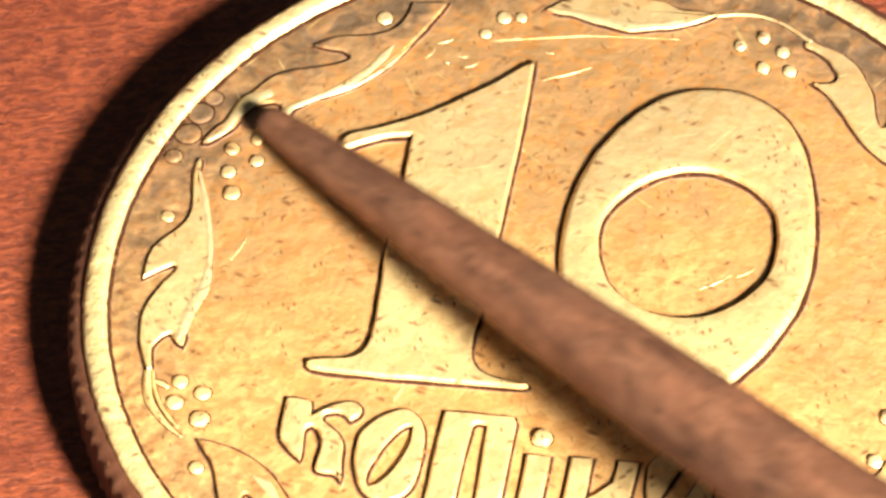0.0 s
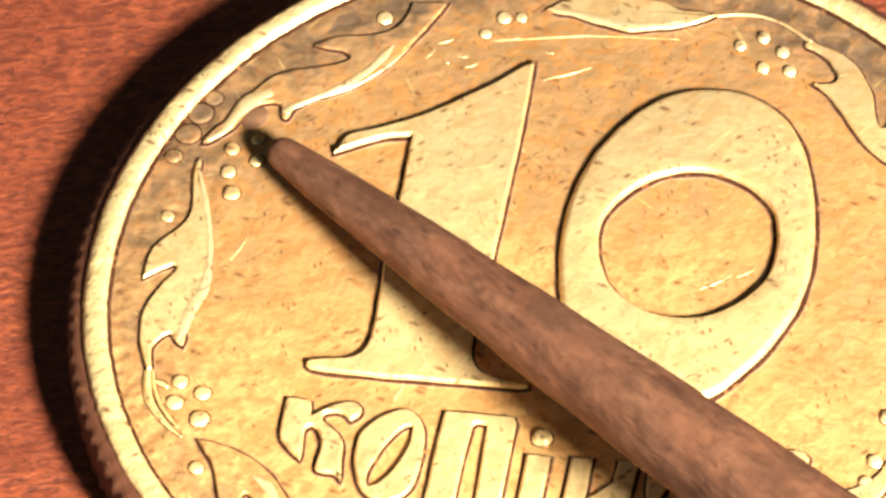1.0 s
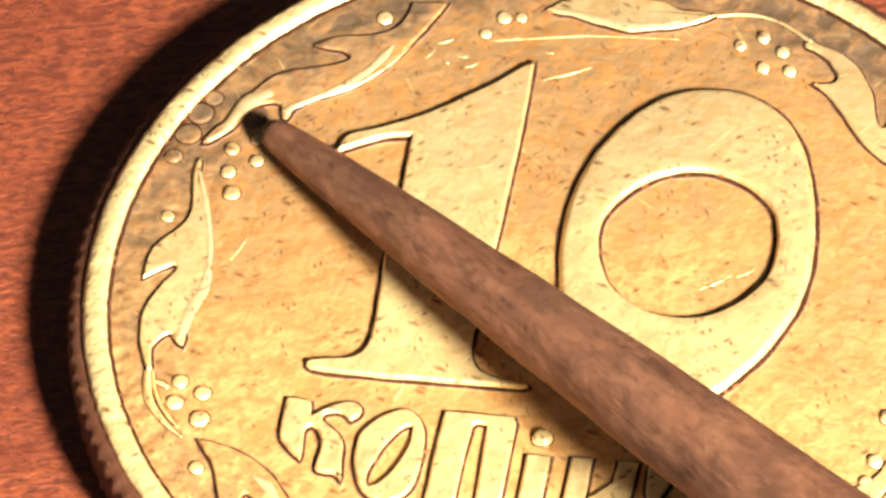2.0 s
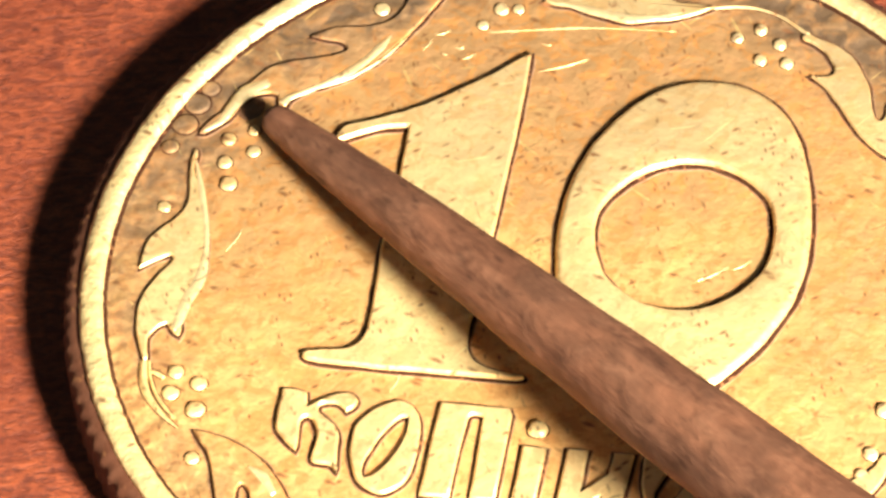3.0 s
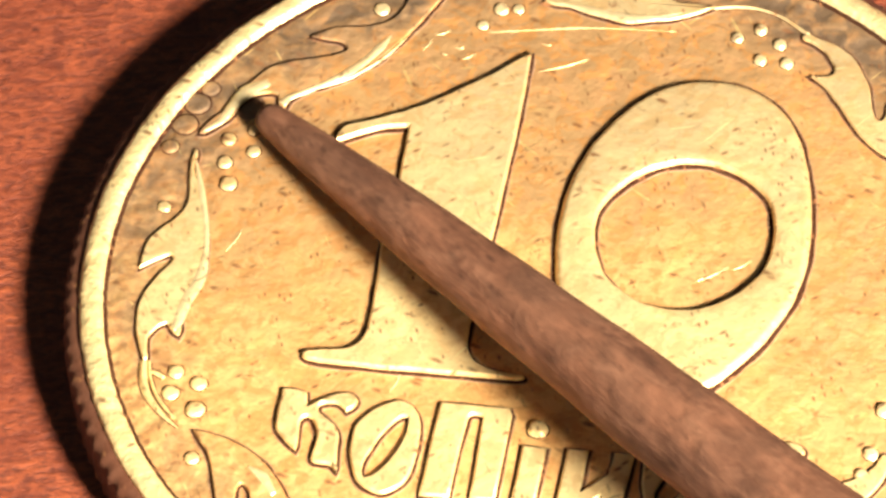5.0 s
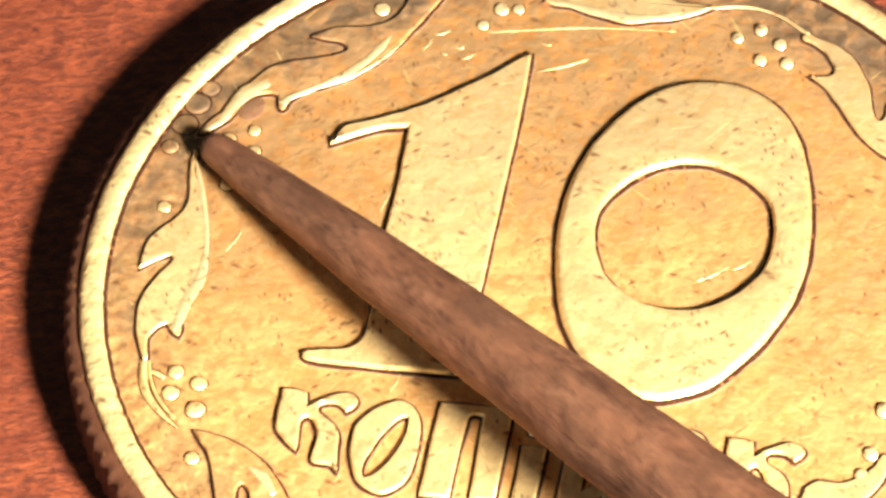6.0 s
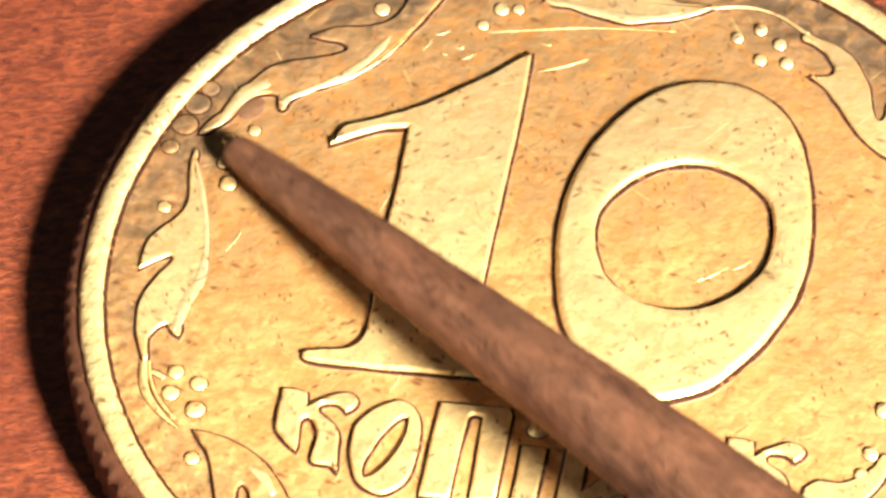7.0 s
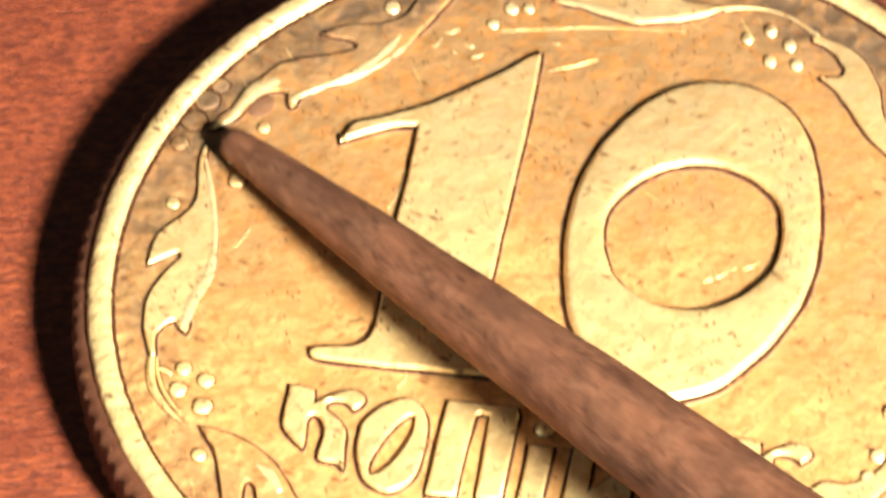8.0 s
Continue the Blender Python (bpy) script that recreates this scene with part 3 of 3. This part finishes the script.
    berries = ((-6.94, 1.05, 0.12), (-6.07, 2.13, 0.14), (-5.94, 1.67, 0.16), (-5.62, 2.42, 0.13), (-6.08, 2.65, 0.14), (-5.68, 2.89, 0.12), (-6.19, -2.46, 0.14),
               (-5.78, -2.66, 0.15), (-6.21, -2.90, 0.15), (-5.75, -3.21, 0.17), (-5.65, -4.21, 0.13), (-3.88, 5.86, 0.14), (-2.10, 5.67, 0.11), (-1.82, 6.07, 0.14),
               (-1.53, 6.10, 0.11), (2.30, 5.81, 0.11), (2.68, 6.04, 0.12), (3.04, 5.73, 0.12), (2.74, 5.34, 0.12), (3.20, 5.31, 0.12), (5.50, -2.06, 0.15), (5.35, -2.98, 0.13),
               (5.24, -3.42, 0.12))
    for x, y, r in berries:
        part("berry", dome(x, y, r * 0.9, r * (0.62 if x > 0 else 0.42)), BRIGHT if y > 4 or x > 0 else BRONZE_TOP, base)
    for x, y, r in ((-6.73, 3.39, 0.21), (-6.87, 2.90, 0.20), (-6.56, 3.75, 0.15), (-7.05, 2.39, 0.14)):
        part("berry", dome(x, y, r, 0.045), BRONZE, base, "worn-down tarnished berry")
    stain = [(-6.02, 3.22), (-6.01, 3.39), (-5.90, 3.54), (-5.73, 3.63), (-5.61, 3.60), (-5.57, 3.44), (-5.60, 3.27), (-5.72, 3.15), (-5.87, 3.11)]
    part("stain", patch(spline(stain, 4), 0.012), STAIN, base, "dark brown stained hollow beside a leaf")
    burrs = (((-2.50, -2.10), (-2.62, -2.50)), ((-5.55, 0.72), (-5.76, 0.20)), ((-2.90, 5.37), (-2.64, 5.50)), ((-3.06, 5.01), (-2.93, 5.29)), ((-2.73, 4.97), (-2.64, 4.94)), ((-2.36, 4.86), (-2.14, 5.02)), ((2.13, 0.34), (2.66, 0.73)), ((2.72, 0.67), (3.02, 0.90)), ((-3.14, 2.05), (-3.31, 1.32)), ((-2.52, 5.12), (-2.35, 5.11)), ((-1.03, 5.35), (-0.87, 5.34)))
    for a, b in burrs:
        mid = (0.5 * (a[0] + b[0]) + 0.02, 0.5 * (a[1] + b[1]) - 0.015)
        part("scratch", ridge((a, mid, b), (0.003, 0.014, 0.011, 0.003), 0.006, FIELD, 6), BRIGHT, base)
    return base


def merge(bm, other):
    me = bpy.data.meshes.new("joined")
    other.to_mesh(me)
    other.free()
    bm.from_mesh(me)
    bpy.data.meshes.remove(me)


# ---- the stick ----
def rod(prof, head, tail):
    """A lathed, slightly uneven length of wood along x."""
    lo, hi = prof[0][0], prof[-1][0]
    xs = sorted(set([p[0] for p in prof] + [0.2 * i for i in range(1, 90) if lo < 0.2 * i < hi]))
    bm = bmesh.new()
    rows, n = [], 44
    for x in xs:
        j = max(i for i, p in enumerate(prof) if p[0] <= x)
        a, b = prof[j], prof[min(j + 1, len(prof) - 1)]
        r = a[1] + (b[1] - a[1]) * ((x - a[0]) / (b[0] - a[0]) if b[0] > a[0] else 0)
        row = []
        for i in range(n):
            t = 2 * math.pi * i / n
            c, s = math.cos(t), math.sin(t)
            k = r * (1 + 0.04 * noise.noise((x * 0.5, c * 1.2, s * 1.2)) + 0.009 * noise.noise((x * 2.0, c * 3, s * 3)))
            row.append(bm.verts.new((x, k * c, k * s)))
        rows.append(row)
    for a, b in zip(rows, rows[1:]):
        for i in range(n):
            bm.faces.new((a[i], a[(i + 1) % n], b[(i + 1) % n], b[i]))
    if head:
        bm.faces.new(rows[0])
    if tail:
        bm.faces.new(rows[-1])
    return bm


def toothpick():
    """A long tapered stick with a blunt, rounded tip at its origin."""
    base = tagged(new("toothpick"), "brown wooden toothpick with a blunt tip touching the coin", "toothpick")
    part("tapered_end", rod([(0.0, 0.10), (0.012, 0.18), (0.04, 0.225), (0.09, 0.255), (0.17, 0.278), (0.30, 0.295), (0.45, 0.306), (1.0, 0.352), (1.5, 0.390), (2.0, 0.417), (3.0, 0.470), (4.0, 0.519), (5.0, 0.566), (6.0, 0.607), (7.0, 0.647), (8.0, 0.679), (9.0, 0.709), (10.0, 0.745), (11.0, 0.770), (12.0, 0.789), (13.5, 0.820),
                             (16, 0.90), (24, 0.98)], True, False), STICK, base, "tapered wooden end with a blunt rounded tip and dark pits")
    part("shank", rod([(24, 0.98), (36, 1.02), (48, 1.02), (58, 1.0), (60, 0.85), (60.3, 0.5), (60.4, 0.02)], False, True), STICK, base, "straight round wooden length")
    return base


room()
table()
coin()
PICK = toothpick()


def motions():
    walk(PICK, [
        (0.0, stick(-5.186, 3.692, 1.420, -49.76, 13.12)),
        (0.1, stick(-5.856, 3.318, 1.420, -50.35, 13.19)),
        (0.2, stick(-6.107, 2.728, 1.624, -49.15, 12.97)),
        (0.3, stick(-6.004, 2.494, 1.734, -48.31, 12.74)),
        (0.4, stick(-5.831, 2.160, 1.844, -48.48, 12.80)),
        (0.5, stick(-5.699, 1.706, 2.009, -48.19, 12.37)),
        (0.6, stick(-5.554, 1.599, 1.987, -48.33, 12.42)),
        (0.7, stick(-5.262, 1.450, 2.174, -48.19, 12.07)),
        (0.8, stick(-5.095, 1.986, 1.965, -49.05, 12.35)),
        (0.9, stick(-4.992, 2.464, 1.712, -49.17, 12.79)),
        (1.0, stick(-4.959, 2.907, 1.547, -50.33, 13.07)),
        (1.1, stick(-4.996, 2.825, 1.525, -49.99, 13.09)),
        (1.2, stick(-5.141, 3.004, 1.437, -49.91, 13.10)),
        (1.3, stick(-5.161, 3.001, 1.426, -49.71, 13.19)),
        (1.4, stick(-5.140, 3.221, 1.420, -50.09, 13.11)),
        (1.5, stick(-5.131, 3.234, 1.420, -50.11, 13.14)),
        (1.6, stick(-5.087, 3.383, 1.437, -50.75, 13.10)),
        (1.7, stick(-5.078, 3.383, 1.437, -50.77, 13.08)),
        (2.8, stick(-5.058, 3.498, 1.437, -51.11, 13.10)),
        (3.0, stick(-5.028, 3.508, 1.448, -51.26, 12.99)),
        (4.2, stick(-5.029, 3.534, 1.448, -51.35, 12.98)),
        (4.4, stick(-5.043, 3.616, 1.426, -51.51, 12.99)),
        (4.7, stick(-5.036, 3.683, 1.437, -51.79, 12.95)),
        (5.8, stick(-6.019, 2.995, 1.420, -50.41, 13.25)),
        (5.9, stick(-6.105, 2.995, 1.420, -50.39, 13.22)),
        (6.0, stick(-6.054, 2.919, 1.420, -50.36, 13.20)),
        (6.1, stick(-5.865, 2.540, 1.420, -50.05, 13.40)),
        (6.2, stick(-5.783, 2.413, 1.420, -49.86, 13.44)),
        (6.3, stick(-5.563, 2.878, 1.420, -50.18, 13.28)),
        (6.4, stick(-5.465, 3.549, 1.420, -50.86, 13.07)),
        (6.5, stick(-5.539, 3.715, 1.420, -50.62, 12.99)),
        (6.6, stick(-5.477, 3.371, 1.420, -51.37, 13.11)),
        (6.7, stick(-5.538, 2.746, 1.426, -50.41, 13.33)),
        (6.8, stick(-5.516, 2.717, 1.459, -50.29, 13.26)),
        (6.9, stick(-5.616, 3.232, 1.420, -50.53, 13.12)),
        (7.0, stick(-5.677, 2.853, 1.420, -50.49, 13.27)),
        (7.1, stick(-5.628, 2.382, 1.426, -49.94, 13.48)),
        (7.2, stick(-5.554, 2.463, 1.448, -50.34, 13.28)),
        (7.3, stick(-4.927, 2.798, 1.420, -50.57, 13.30)),
        (7.4, stick(-4.887, 2.772, 1.420, -51.02, 13.38)),
        (7.5, stick(-5.351, 2.385, 1.420, -51.18, 13.44)),
        (7.6, stick(-5.742, 2.589, 1.420, -49.41, 13.39)),
        (7.7, stick(-5.878, 2.870, 1.420, -49.39, 13.19)),
        (7.8, stick(-5.863, 2.920, 1.420, -50.22, 13.37)),
        (7.9, stick(-5.858, 2.839, 1.420, -48.66, 13.52)),
        (8.0, stick(-5.885, 2.933, 1.420, -49.74, 13.40)),
    ])


motions()
